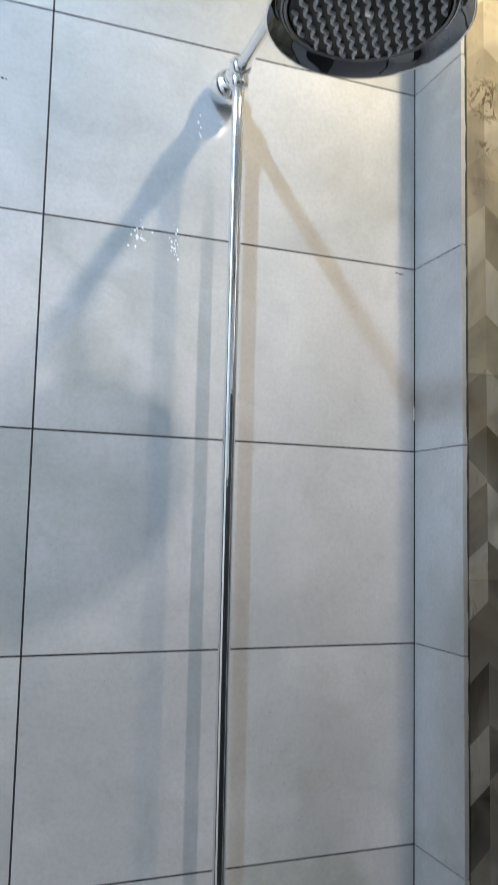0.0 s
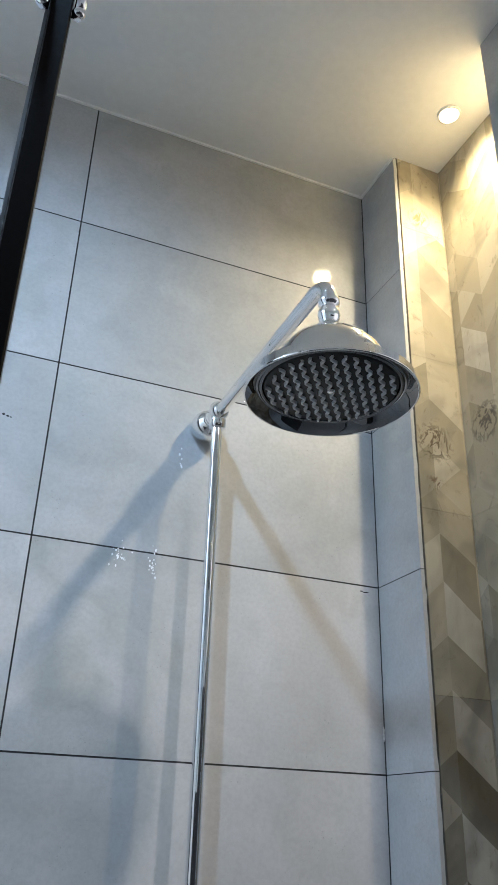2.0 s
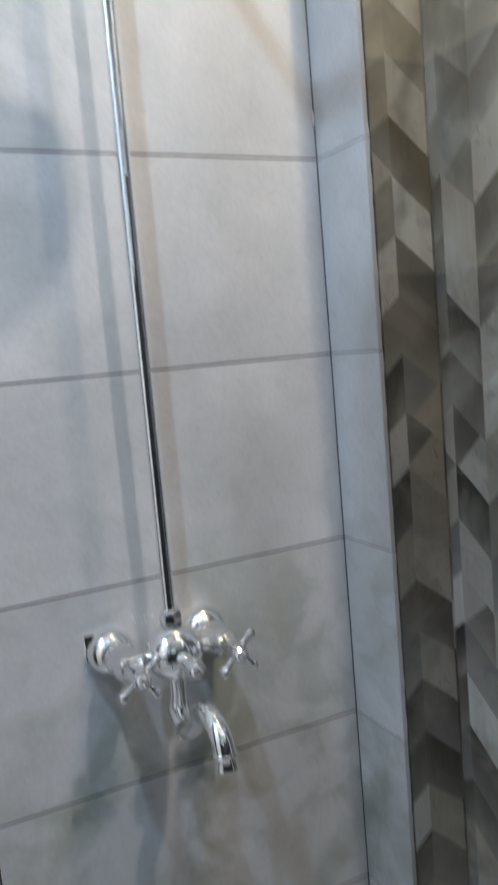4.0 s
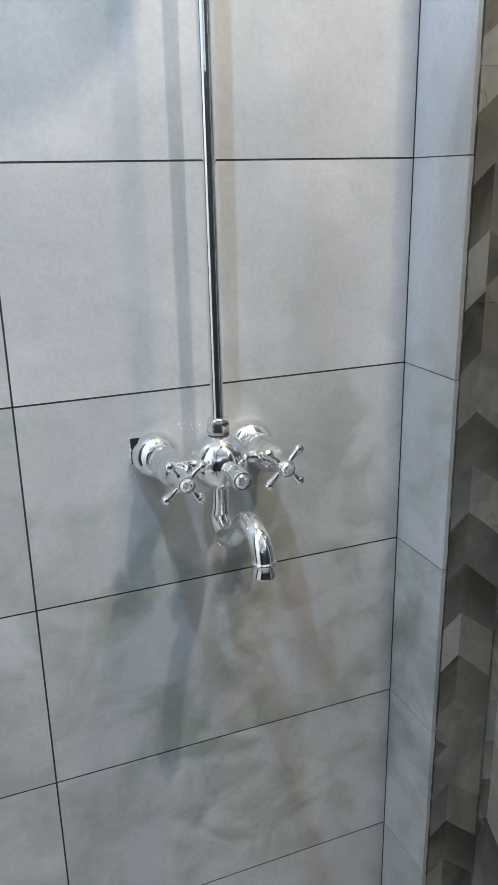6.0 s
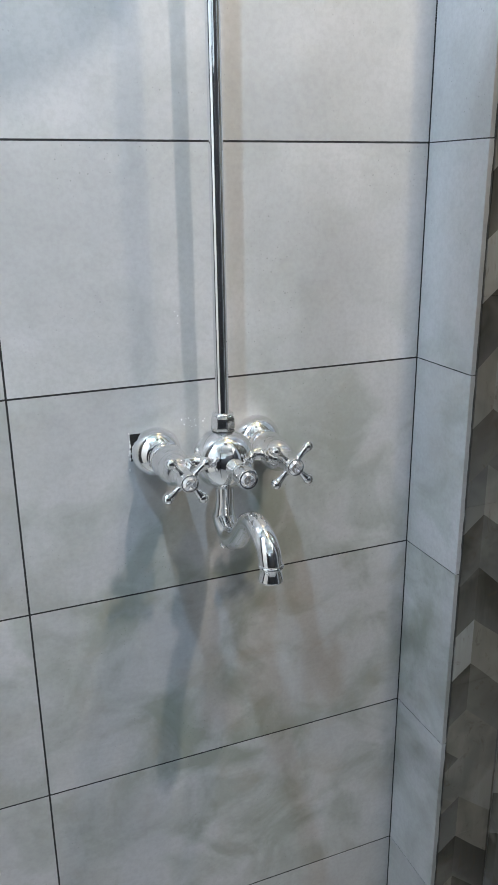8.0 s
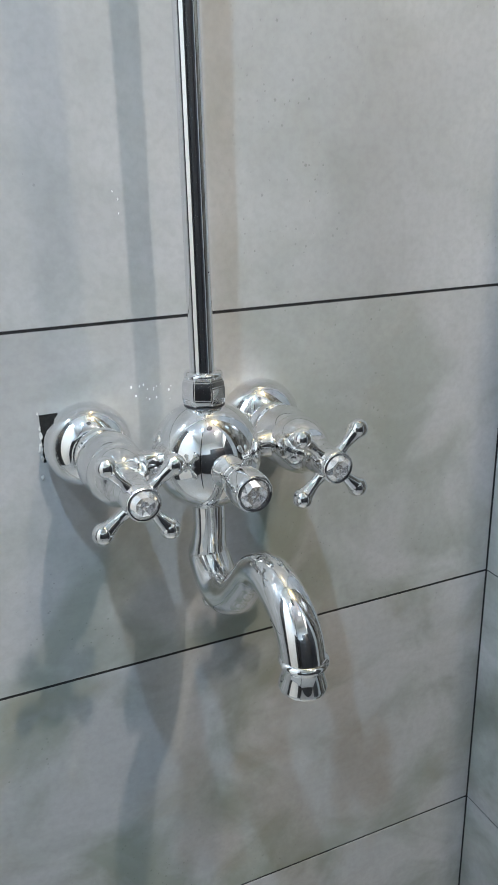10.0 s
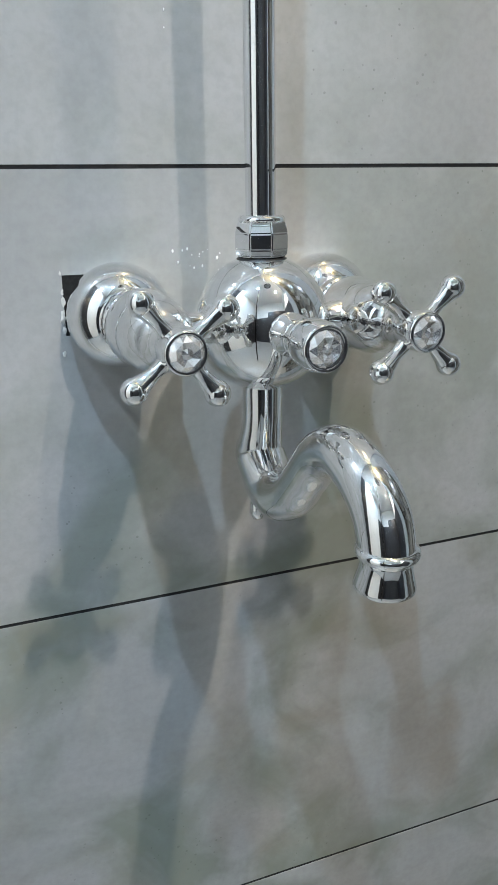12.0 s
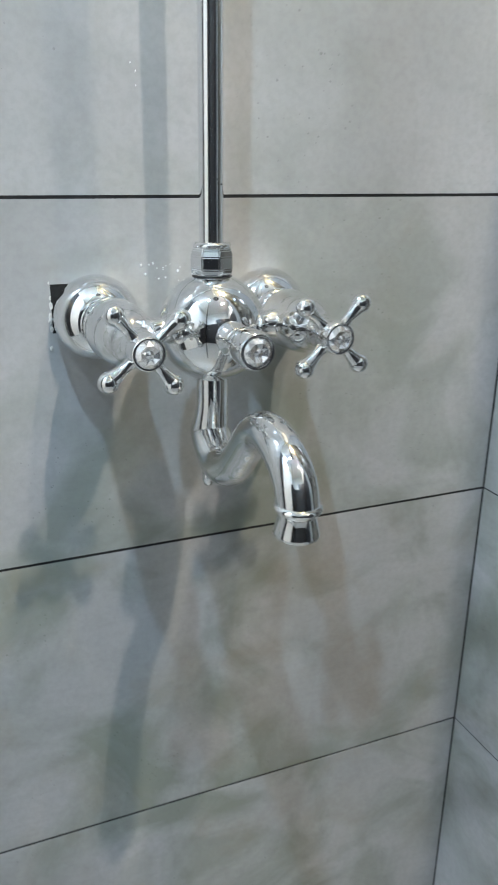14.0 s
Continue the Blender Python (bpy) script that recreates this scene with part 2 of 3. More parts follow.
# dark tone for unseen walls that only the chrome mirrors
UNSEEN_DARK = make_rough("unseen_dark_wall", (0.015, 0.015, 0.017), (0.04, 0.04, 0.042), 8, 0.3, 0.03)
CHROME = make_chrome()
# chrome whose dark reflections are put into its base colour
SHADED_CHROME = make_chrome("chrome_toned_dark", (0.20, 0.205, 0.215, 1))
BLACK = make_plain("black_powder_coat", (0.0025, 0.0025, 0.003), 0.6)
BLACK.node_tree.nodes["Principled BSDF"].inputs["Specular IOR Level"].default_value = 0.03
RUBBER = make_plain("dark_rubber", (0.008, 0.0085, 0.0095), 0.4)
ALUMINIUM = make_plain("grey_seal_strip", (0.22, 0.23, 0.24), 0.4)
NOZZLE = make_plain("grey_nozzle_rubber", (0.85, 0.86, 0.87), 0.22)
WHITE_TRIM = make_plain("white_enamel", (0.75, 0.75, 0.73), 0.35)
HOLLOW = make_plain("flat_black_cut_and_chips", (0.006, 0.006, 0.006), 0.95)
FILLER = make_rough("white_filler", (0.55, 0.55, 0.53), (0.75, 0.75, 0.72), 400, 0.85, 0.6)
CRYSTAL = make_plain("cut_crystal", (0.97, 0.97, 0.98), 0.07, 0.85)
# white colour for glints that the chrome throws, and for lime specks
SCALE = make_plain("white_glint_and_lime_spots", (0.92, 0.93, 0.94), 0.2)
SILVERED = make_plain("silvered_backing", (0.85, 0.86, 0.87), 0.35, 0.3)


# ---- mesh helpers ----
def finish(bm, name, mats, smooth):
    bmesh.ops.recalc_face_normals(bm, faces=bm.faces)
    for f in bm.faces:
        f.smooth = smooth and len(f.verts) <= 4
    me = bpy.data.meshes.new(name)
    bm.to_mesh(me)
    bm.free()
    me.materials.append(mats)
    return me


def part(name, bm, mat, parent=None, label="", smooth=False, at=None):
    ob = new(name, finish(bm, name, mat, smooth))
    if parent is not None:
        ob.parent = parent
    if at is not None:
        ob.matrix_basis = at
    if label:
        tagged(ob, label)
    return ob


def block(x0, y0, z0, x1, y1, z1, edge=0.0, bm=None):
    bm = bm or bmesh.new()
    made = bmesh.ops.create_cube(bm, size=1)["verts"]
    bmesh.ops.scale(bm, vec=(abs(x1 - x0), abs(y1 - y0), abs(z1 - z0)), verts=made)
    bmesh.ops.translate(bm, vec=((x0 + x1) / 2, (y0 + y1) / 2, (z0 + z1) / 2), verts=made)
    if edge:
        edges = list({e for v in made for e in v.link_edges})
        bmesh.ops.bevel(bm, geom=edges, offset=edge, segments=1, affect="EDGES")
    return bm


def lathe(profile, turn=None, steps=40, bm=None, caps=True):
    """A turned form from (radius, height) pairs round local z, then moved by turn."""
    bm = bm or bmesh.new()
    turn = turn or Matrix()
    rings = []
    for r, h in profile:
        if r < 1e-6:
            rings.append([bm.verts.new(turn @ Vector((0, 0, h)))])
        else:
            rings.append([bm.verts.new(turn @ Vector((r * math.cos(2 * math.pi * i / steps), r * math.sin(2 * math.pi * i / steps), h))) for i in range(steps)])
    for a, b in zip(rings, rings[1:]):
        for i in range(steps):
            j = (i + 1) % steps
            if len(a) == 1 and len(b) == 1:
                continue
            if len(a) == 1:
                bm.faces.new((a[0], b[j], b[i]))
            elif len(b) == 1:
                bm.faces.new((a[i], a[j], b[0]))
            else:
                bm.faces.new((a[i], a[j], b[j], b[i]))
    for ring, last in ((rings[0], False), (rings[-1], True)):
        if caps and len(ring) > 1:
            bm.faces.new(ring if last else ring[::-1])
    return bm


def smooth_line(points, per=8):
    """Catmull-Rom through points of any length."""
    out = []
    pts = [np.array(p, float) for p in points]
    pts = [2 * pts[0] - pts[1]] + pts + [2 * pts[-1] - pts[-2]]
    for i in range(1, len(pts) - 2):
        p0, p1, p2, p3 = pts[i - 1:i + 3]
        for k in range(per):
            t = k / per
            out.append(0.5 * (2 * p1 + (p2 - p0) * t + (2 * p0 - 5 * p1 + 4 * p2 - p3) * t * t + (3 * p1 - p0 - 3 * p2 + p3) * t ** 3))
    out.append(pts[-2])
    return out


def tube(points, radii, steps=28, per=8, bm=None):
    """A pipe along points, whose radius goes with them."""
    bm = bm or bmesh.new()
    line = smooth_line([(*p, r) for p, r in zip(points, radii)], per)
    side = None
    rings = []
    for i, q in enumerate(line):
        c = Vector(q[:3].tolist())
        ahead = Vector(line[min(i + 1, len(line) - 1)][:3].tolist()) - Vector(line[max(i - 1, 0)][:3].tolist())
        ahead.normalize()
        if side is None:
            side = ahead.orthogonal().normalized()
        side = (side - ahead * side.dot(ahead)).normalized()
        up = ahead.cross(side)
        rings.append([bm.verts.new(c + float(q[3]) * (side * math.cos(2 * math.pi * k / steps) + up * math.sin(2 * math.pi * k / steps))) for k in range(steps)])
    for a, b in zip(rings, rings[1:]):
        for k in range(steps):
            j = (k + 1) % steps
            bm.faces.new((a[k], a[j], b[j], b[k]))
    bm.faces.new(rings[0][::-1])
    bm.faces.new(rings[-1])
    return bm


def ball(centre, radius, bm=None, u=24, v=16):
    bm = bm or bmesh.new()
    made = bmesh.ops.create_uvsphere(bm, u_segments=u, v_segments=v, radius=radius)["verts"]
    bmesh.ops.translate(bm, vec=centre, verts=made)
    return bm


FRONT = pose(0, 0, 0, 90)          # local z runs out of the back wall, towards -y


def out_of_wall(x, y, z):
    return pose(x, y, z) @ FRONT


# ---- the room's shell ----
WALL_L, WALL_F = -1.70, -2.30      # left wall, wall behind the camera
WALL_R = 0.45                      # right wall past the column
GAP, THICK = 0.0026, 0.008


def setting(name, bm, mat, label, category):
    return tagged(part(name, bm, mat), label, category, kind="structure")


wall_back = setting("wall_back", block(WALL_L - 0.1, 0.0004, 0, 0.25, 0.12, CEIL), GROUT,
                    "shower wall of large grey cement-look tiles with black joints", "wall")
wall_right = setting("wall_right", block(0.0006, NICHE_A + 0.008, 0, 0.25, THICK - 0.004, CEIL), GROUT,
                     "narrow tiled wall return beside the niche", "wall")
wall_right_front = setting("wall_right_front", block(THICK - 0.002, NICHE_C + 0.008, 0, 0.25, NICHE_B - 0.008, CEIL), GROUT,
                           "narrow grey tiled column past the niche", "wall")
niche_wall = setting("niche_wall", block(NICHE_X + 0.001, NICHE_B - 0.004, 0, 0.25, NICHE_A + 0.004, CEIL), PALE_GROUT,
                     "back of a tall niche lined with printed tile", "wall")
# unseen walls, split dark and white to shape the chrome's reflections
PANEL, DARK_TOP = 1.72, 2.10        # tops of the unseen dark wall areas
setting("wall_left", block(WALL_L - 0.1, -0.26, 0, WALL_L, 0.004, CEIL), UNSEEN_DARK, "unseen wall, toned dark for chrome reflections", "wall")
setting("wall_left_middle", block(WALL_L - 0.1, -1.30, 0, WALL_L, -0.26, CEIL), PAINT, "unseen wall, toned white for chrome reflections", "wall")
setting("wall_left_far", block(WALL_L - 0.1, WALL_F, 0, WALL_L, -1.30, PANEL), UNSEEN_DARK, "unseen wall, toned dark for chrome reflections", "wall")
setting("wall_left_upper", block(WALL_L - 0.1, WALL_F, PANEL, WALL_L, -1.30, CEIL), PAINT, "unseen upper wall, toned white for chrome reflections", "wall")
setting("wall_right_far", block(WALL_R, WALL_F - 0.1, 0, WALL_R + 0.1, NICHE_C + 0.1, DARK_TOP), UNSEEN_DARK, "unseen wall, toned dark for chrome reflections", "wall")
setting("wall_right_upper", block(WALL_R, WALL_F - 0.1, DARK_TOP, WALL_R + 0.1, NICHE_C + 0.1, CEIL), PAINT, "unseen upper wall, toned white for chrome reflections", "wall")
setting("wall_column_side", block(0.001, NICHE_C, 0, WALL_R, NICHE_C + 0.008, CEIL), UNSEEN_DARK, "unseen side of the column, toned dark for chrome reflections", "wall")
for name, x0, x1, top in (("wall_front", WALL_L - 0.1, -0.80, PANEL), ("wall_front_right", -0.80, WALL_R, DARK_TOP)):
    setting(name, block(x0, WALL_F - 0.1, 0, x1, WALL_F, top), UNSEEN_DARK, "unseen wall, toned dark for chrome reflections", "wall")
    setting(name + "_upper", block(x0, WALL_F - 0.1, top, x1, WALL_F, CEIL), PAINT, "unseen upper wall, toned white for chrome reflections", "wall")
setting("floor", block(WALL_L - 0.1, WALL_F - 0.1, -0.1, WALL_R + 0.1, 0.12, 0), FLOOR, "pale speckled bathroom floor tile", "floor")
setting("ceiling", block(WALL_L - 0.1, WALL_F - 0.1, CEIL, WALL_R + 0.1, 0.12, CEIL + 0.1), PAINT, "smooth white painted bathroom ceiling", "ceiling")

# ---- black screen post ----
post = tagged(new("screen_post"), "black metal shower screen post with chrome clamps", "post")
post.matrix_basis = pose(-0.7098, -0.665, 0)
part("profile", block(-0.0094, -0.012, 0, 0.0094, 0.012, CEIL, 0.0015), BLACK, post)
part("edge_strip", block(-0.0122, -0.002, 0, -0.0095, 0.006, CEIL - 0.002), ALUMINIUM, post, "thin grey seal strip")
part("edge_strip", block(0.0095, 0.000, 0, 0.0105, 0.006, CEIL - 0.002), ALUMINIUM, post, "thin grey seal strip")
for sx in (-1, 1):
    bm = tube([(sx * 0.0135, -0.002, 2.21), (sx * 0.0160, -0.012, 2.222), (sx * 0.0145, -0.014, 2.25), (sx * 0.0135, -0.006, 2.28)], [0.004, 0.005, 0.005, 0.004], 16, 6)
    ball((sx * 0.0155, -0.008, 2.212), 0.006, bm, 14, 10)
    part("clamp", bm, CHROME, post, "small polished chrome clamp", True)

# ---- ceiling spots ----
# the leftmost fixture goes with the added fill lamp
for sx, sy, watts, tint, cone, edge, glow, size, can in SPOTS:
    spot = tagged(new("ceiling_spot"), "small round recessed ceiling spot, switched on; the leftmost is an added fill", "ceiling light", "ceiling spots")
    spot.matrix_basis = pose(sx, sy, CEIL)
    part("trim_ring", lathe([(size, -0.001), (size, -0.005), (size + 0.002, -0.005), (size + 0.004, -0.003), (size + 0.004, -0.0005)]), WHITE_TRIM, spot, "", True)
    # unseen can, added to keep the lens out of the wall's reflection
    if can:
        part("can", lathe([(size + 0.0005, -0.0005), (size + 0.0005, -can), (size + 0.004, -can), (size + 0.004, -0.0005)]), RUBBER, spot, "unseen dark can, added to hide the lens from reflections", True)
    part("lens", lathe([(0.0, -0.0065), (size * 0.5, -0.006), (size - 0.0005, -0.003)], steps=24), make_glow("lit_lens", tint, glow), spot, "glowing lens", True)

# ---- shower and mixer, one chrome set ----
PX, PY = -0.334, -0.066
RISE_TOP, MIX = 2.195, 0.971
shower = tagged(new("shower_mixer"), "polished chrome wall shower with cross-handle mixer and round rain head", "shower")


def build_riser():
    line = [(PX - 0.0005 - 0.0013 * math.sin(math.pi * (z - 1.018) / 1.165), PY, z) for z in (1.018, 1.020, 1.15, 1.3, 1.5, 1.7, 1.9, 2.05, 2.181, 2.183)]
    part("riser_pipe", tube(line, [0.0089] * len(line), 40, 1), CHROME, shower, "", True)
    bm = lathe([(0.0098, -0.030), (0.0135, -0.028), (0.0145, -0.020), (0.0145, -0.006), (0.013, 0.0), (0.0145, 0.006), (0.0145, 0.012), (0.011, 0.017), (0.0, 0.018)], pose(PX, PY, RISE_TOP))
    ball((PX, PY - 0.006, RISE_TOP), 0.0165, bm)
    part("tee", bm, CHROME, shower, "", True)
    wall = out_of_wall(PX, 0, RISE_TOP)
    bm = lathe([(0.0235, 0.0), (0.0262, 0.004), (0.0270, 0.012), (0.0262, 0.021), (0.0235, 0.029), (0.0185, 0.035), (0.0130, 0.038), (0.0130, 0.044), (0.0155, 0.046), (0.0155, 0.056), (0.0125, 0.060), (0.0125, 0.066)], wall)
    part("wall_flange", bm, CHROME, shower, "", True)
    # the arm runs straight out of the tee and bends down at its end
    line = [(PX, PY, RISE_TOP), (PX, -0.20, RISE_TOP + 0.001), (PX, -0.36, RISE_TOP + 0.002), (PX, -0.418, RISE_TOP + 0.002),
            (PX, -0.440, RISE_TOP - 0.004), (PX, -0.452, RISE_TOP - 0.018), (PX, -0.455, RISE_TOP - 0.034)]
    part("shower_arm", tube(line, [0.0102] * len(line), 32, 8), CHROME, shower, "", True)
    bm = lathe([(0.011, 0.0), (0.0132, -0.002), (0.0132, -0.010), (0.0105, -0.012), (0.0105, -0.016), (0.0128, -0.019), (0.0138, -0.026), (0.0122, -0.033), (0.0105, -0.036),
                (0.0105, -0.040), (0.0135, -0.043), (0.0135, -0.050), (0.012, -0.052)], pose(PX, -0.455, RISE_TOP - 0.028))
    part("swivel_joint", bm, CHROME, shower, "", True)


HEAD_Z, HEAD_R = 2.030, 0.1005


def build_head():
    at = pose(PX, -0.456, HEAD_Z)
    outer = [(0.0115, 0.094), (0.0125, 0.086), (0.019, 0.083), (0.032, 0.078), (0.048, 0.068), (0.060, 0.054), (0.068, 0.038), (0.0725, 0.024),
             (0.078, 0.016), (0.088, 0.008), (0.0968, 0.003), (HEAD_R, 0.0005), (HEAD_R + 0.0006, -0.001), (HEAD_R - 0.0008, -0.003),
             (0.0985, -0.0022), (0.0980, 0.012), (0.0, 0.012)]
    head = part("shower_head", lathe(outer, steps=72), CHROME, shower, "bell-shaped round chrome rain head", True, at)
    # inner rim is chrome; the dark room it mirrors is painted into the tone
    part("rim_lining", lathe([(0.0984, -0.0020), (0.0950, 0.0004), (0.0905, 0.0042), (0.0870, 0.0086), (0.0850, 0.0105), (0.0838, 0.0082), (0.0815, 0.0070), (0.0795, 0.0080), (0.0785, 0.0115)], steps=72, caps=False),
         SHADED_CHROME, head, "chrome inner rim, dark reflections put into its colour", True)
    part("face_plate", lathe([(0.0784, 0.0114), (0.0775, 0.0088), (0.0755, 0.0078), (0.0, 0.0078)], steps=64), RUBBER, head, "dark disc under wavy nozzle rows", True)
    part("set_screw", lathe([(0.0045, 0.0078), (0.0045, 0.0045), (0.003, 0.0035), (0.0, 0.0035)], steps=16), CHROME, head, "", True)
    # wavy rows of nozzles stand out of the dark plate
    pitch, wave = 0.0118, 0.0180
    turn = pose(0, 0, 0, 0, 0, -36)
    for i in range(-6, 7):
        x = i * pitch
        reach = math.sqrt(max(0.0, 0.0735 ** 2 - x * x))
        n = int(2 * reach / (wave / 8))
        if n < 6:
            continue
        bm = bmesh.new()
        rails = []
        for k in range(n + 1):
            y = -reach + 2 * reach * k / n
            c = x + 0.0024 * math.sin(2 * math.pi * y / wave + math.pi * (i % 2))
            rails.append([bm.verts.new(turn @ Vector((c + d, y, h))) for d, h in ((-0.0015, 0.0079), (-0.0009, 0.0040), (0.0009, 0.0040), (0.0015, 0.0079))])
        for p, q in zip(rails, rails[1:]):
            for j in range(3):
                bm.faces.new((p[j], p[j + 1], q[j + 1], q[j]))
        bm.faces.new(rails[0])
        bm.faces.new(rails[-1][::-1])
        part("nozzle_strip", bm, NOZZLE, head)


def build_mixer():
    # round body
    bm = ball((PX, PY, MIX), 0.0408, None, 48, 32)
    body = part("mixer_body", bm, CHROME, shower, "round ball-shaped chrome mixer body", True)
    # nut between body and riser
    bm = lathe([(0.0135, 0.0388), (0.0156, 0.0400), (0.0165, 0.0440), (0.0165, 0.0530), (0.0154, 0.0575), (0.0142, 0.0600)], pose(PX, PY, MIX, 0, 0, 44), 8)
    bmesh.ops.bevel(bm, geom=list(bm.edges), offset=0.0007, segments=2, affect="EDGES")
    part("riser_nut", bm, CHROME, shower, "faceted chrome nut")
    part("nut_collar", lathe([(0.0140, 0.0590), (0.0140, 0.0612), (0.0126, 0.0628), (0.0090, 0.0630)], pose(PX, PY, MIX), 32), CHROME, shower, "", True)
    part("seal_ring", lathe([(0.0135, 0.0366), (0.0149, 0.0374), (0.0149, 0.0386), (0.0135, 0.0390)], pose(PX, PY, MIX), 32), RUBBER, shower, "black rubber ring", True)
    for sx, off in ((-1, 0.0045), (1, 0.0)):
        x = PX + sx * 0.0700
        bm = lathe([(0.0305, 0.0), (0.0330, 0.003), (0.0336, 0.009), (0.0320, 0.017), (0.0275, 0.025), (0.0210, 0.031), (0.0180, 0.033)], out_of_wall(x + sx * off, 0.0005, MIX + 0.001))
        part("wall_escutcheon", bm, CHROME, shower, "", True)
        bm = lathe([(0.0160, 0.026), (0.0205, 0.029), (0.0212, 0.035), (0.0195, 0.0375), (0.0195, 0.0395), (0.0222, 0.042), (0.0232, 0.052), (0.0228, 0.064),
                    (0.0214, 0.070), (0.0210, 0.072), (0.0220, 0.075), (0.0218, 0.082), (0.0196, 0.091), (0.0150, 0.099), (0.0112, 0.104), (0.0105, 0.110), (0.0105, 0.118)], out_of_wall(x, 0, MIX))
        part("valve_barrel", bm, CHROME, shower, "", True)
        bm = tube([(PX + sx * 0.030, PY, MIX), (PX + sx * 0.040, PY, MIX), (PX + sx * 0.056, PY, MIX)], [0.013, 0.0095, 0.012], 24, 6)
        part("side_connector", bm, CHROME, shower, "", True)
    # diverter knob on the front of the body
    bm = lathe([(0.0110, 0.036), (0.0122, 0.040), (0.0122, 0.046), (0.0098, 0.048), (0.0098, 0.062), (0.0128, 0.064), (0.0136, 0.069), (0.0138, 0.081), (0.0128, 0.086), (0.0116, 0.088), (0.0106, 0.0865)], out_of_wall(PX, PY, MIX))
    knob = part("diverter_knob", bm, CHROME, shower, "round chrome diverter knob with crystal face", True)
    crystal(knob, out_of_wall(PX, PY - 0.0862, MIX), 0.0100)


def crystal(owner, at, r):
    bm = bmesh.new()
    rims = []
    for rr, h, n, twist in ((r, 0.0, 16, 0.0), (r, 0.0008, 16, 0.0), (r * 0.70, 0.0034, 8, 0.5), (r * 0.32, 0.0018, 8, 0.0)):
        rims.append([bm.verts.new(at @ Vector((rr * math.cos(2 * math.pi * (k + twist) / n), rr * math.sin(2 * math.pi * (k + twist) / n), h))) for k in range(n)])
    hub = bm.verts.new(at @ Vector((0, 0, 0.0030)))
    for k in range(16):
        bm.faces.new((rims[0][k], rims[0][(k + 1) % 16], rims[1][(k + 1) % 16], rims[1][k]))
    for k in range(8):
        j = (k + 1) % 8
        bm.faces.new((rims[1][2 * k], rims[1][2 * k + 1], rims[2][k]))
        bm.faces.new((rims[1][2 * k + 1], rims[1][(2 * k + 2) % 16], rims[2][k]))
        bm.faces.new((rims[1][(2 * k + 2) % 16], rims[2][j], rims[2][k]))
        bm.faces.new((rims[2][k], rims[2][j], rims[3][j]))
        bm.faces.new((rims[2][k], rims[3][j], rims[3][k]))
        bm.faces.new((rims[3][k], rims[3][j], hub))
    part("crystal_button", bm, CRYSTAL, owner, "bright faceted crystal button")
    bm = lathe([(r * 0.99, -0.0006), (r * 0.99, -0.0002), (r * 0.5, -0.0024), (0.0, -0.0030)], at, 10)
    part("backing", bm, SILVERED, owner, "silvered foil backing")


def build_handle(x, angle):
    y0 = -0.108
    bm = lathe([(0.0112, 0.0), (0.0122, 0.002), (0.0122, 0.007), (0.0108, 0.010), (0.0116, 0.013), (0.0124, 0.018), (0.0122, 0.026), (0.0116, 0.0310), (0.0102, 0.0322), (0.0090, 0.0306)], out_of_wall(x, y0, MIX + 0.001))
    handle = part("cross_handle", bm, CHROME, shower, "chrome cross handle with four ball-ended arms", True)
    for k in range(4):
        a = radians(angle + 90 * k)
        d = Vector((math.cos(a), 0, math.sin(a)))
        c = Vector((x, y0 - 0.020, MIX + 0.001))
        pts = [c + d * s for s in (0.008, 0.013, 0.018, 0.024, 0.029)]
        bm = tube([tuple(p) for p in pts], [0.0058, 0.0044, 0.0039, 0.0050, 0.0064], 16, 5)
        ball(tuple(c + d * 0.0315), 0.0073, bm, 18, 12)
        part("handle_arm", bm, CHROME, handle, "", True)
    crystal(handle, out_of_wall(x, y0 - 0.0308, MIX + 0.001), 0.0095)


def build_spout():
    line = [(PX, -0.066, 0.945), (PX, -0.066, 0.915), (PX, -0.063, 0.897), (PX, -0.062, 0.885), (PX, -0.087, 0.8685), (PX, -0.113, 0.877), (PX, -0.133, 0.896),
            (PX, -0.152, 0.915), (PX, -0.174, 0.922), (PX, -0.197, 0.916), (PX, -0.2130, 0.904), (PX, -0.2195, 0.889), (PX, -0.2200, 0.884)]
    radii = [0.0128, 0.0124, 0.0138, 0.0160, 0.0158, 0.0144, 0.0134, 0.0134, 0.0138, 0.0140, 0.0140, 0.0137, 0.0124]
    spout = part("spout", tube(line, radii, 36, 8), CHROME, shower, "swan-necked chrome bath spout", True)
    at = pose(PX, -0.2200, 0.8885, 4)
    part("collar", lathe([(0.0130, 0.0030), (0.0139, 0.0024), (0.0152, 0.0016), (0.0156, 0.0), (0.0152, -0.0016), (0.0137, -0.0025)], at), CHROME, spout, "", True)
    part("outlet", lathe([(0.0130, -0.002), (0.0124, -0.005), (0.0132, -0.011), (0.0150, -0.017), (0.0152, -0.019), (0.0138, -0.0205), (0.0128, -0.019), (0.0118, -0.008), (0.0, -0.008)], at), CHROME, spout, "flared chrome outlet", True)
    part("grub_screw", lathe([(0.0036, 0.002), (0.0034, -0.004), (0.0050, -0.008), (0.0052, -0.014), (0.0036, -0.019), (0.0, -0.0205)], pose(PX, -0.056, 0.8575), 16), CHROME, spout, "", True)


build_riser()
build_head()
build_mixer()
build_handle(PX - 0.0700, 38)
build_handle(PX + 0.0695, 46)
build_spout()

# ---- tiles, piece by piece ----
ROWS_Z = [0.0] + [0.162 + 0.3 * k for k in range(9)] + [CEIL]
COLS_X = [WALL_L, -1.193, -0.593, 0.0]
shared_tiles = {}


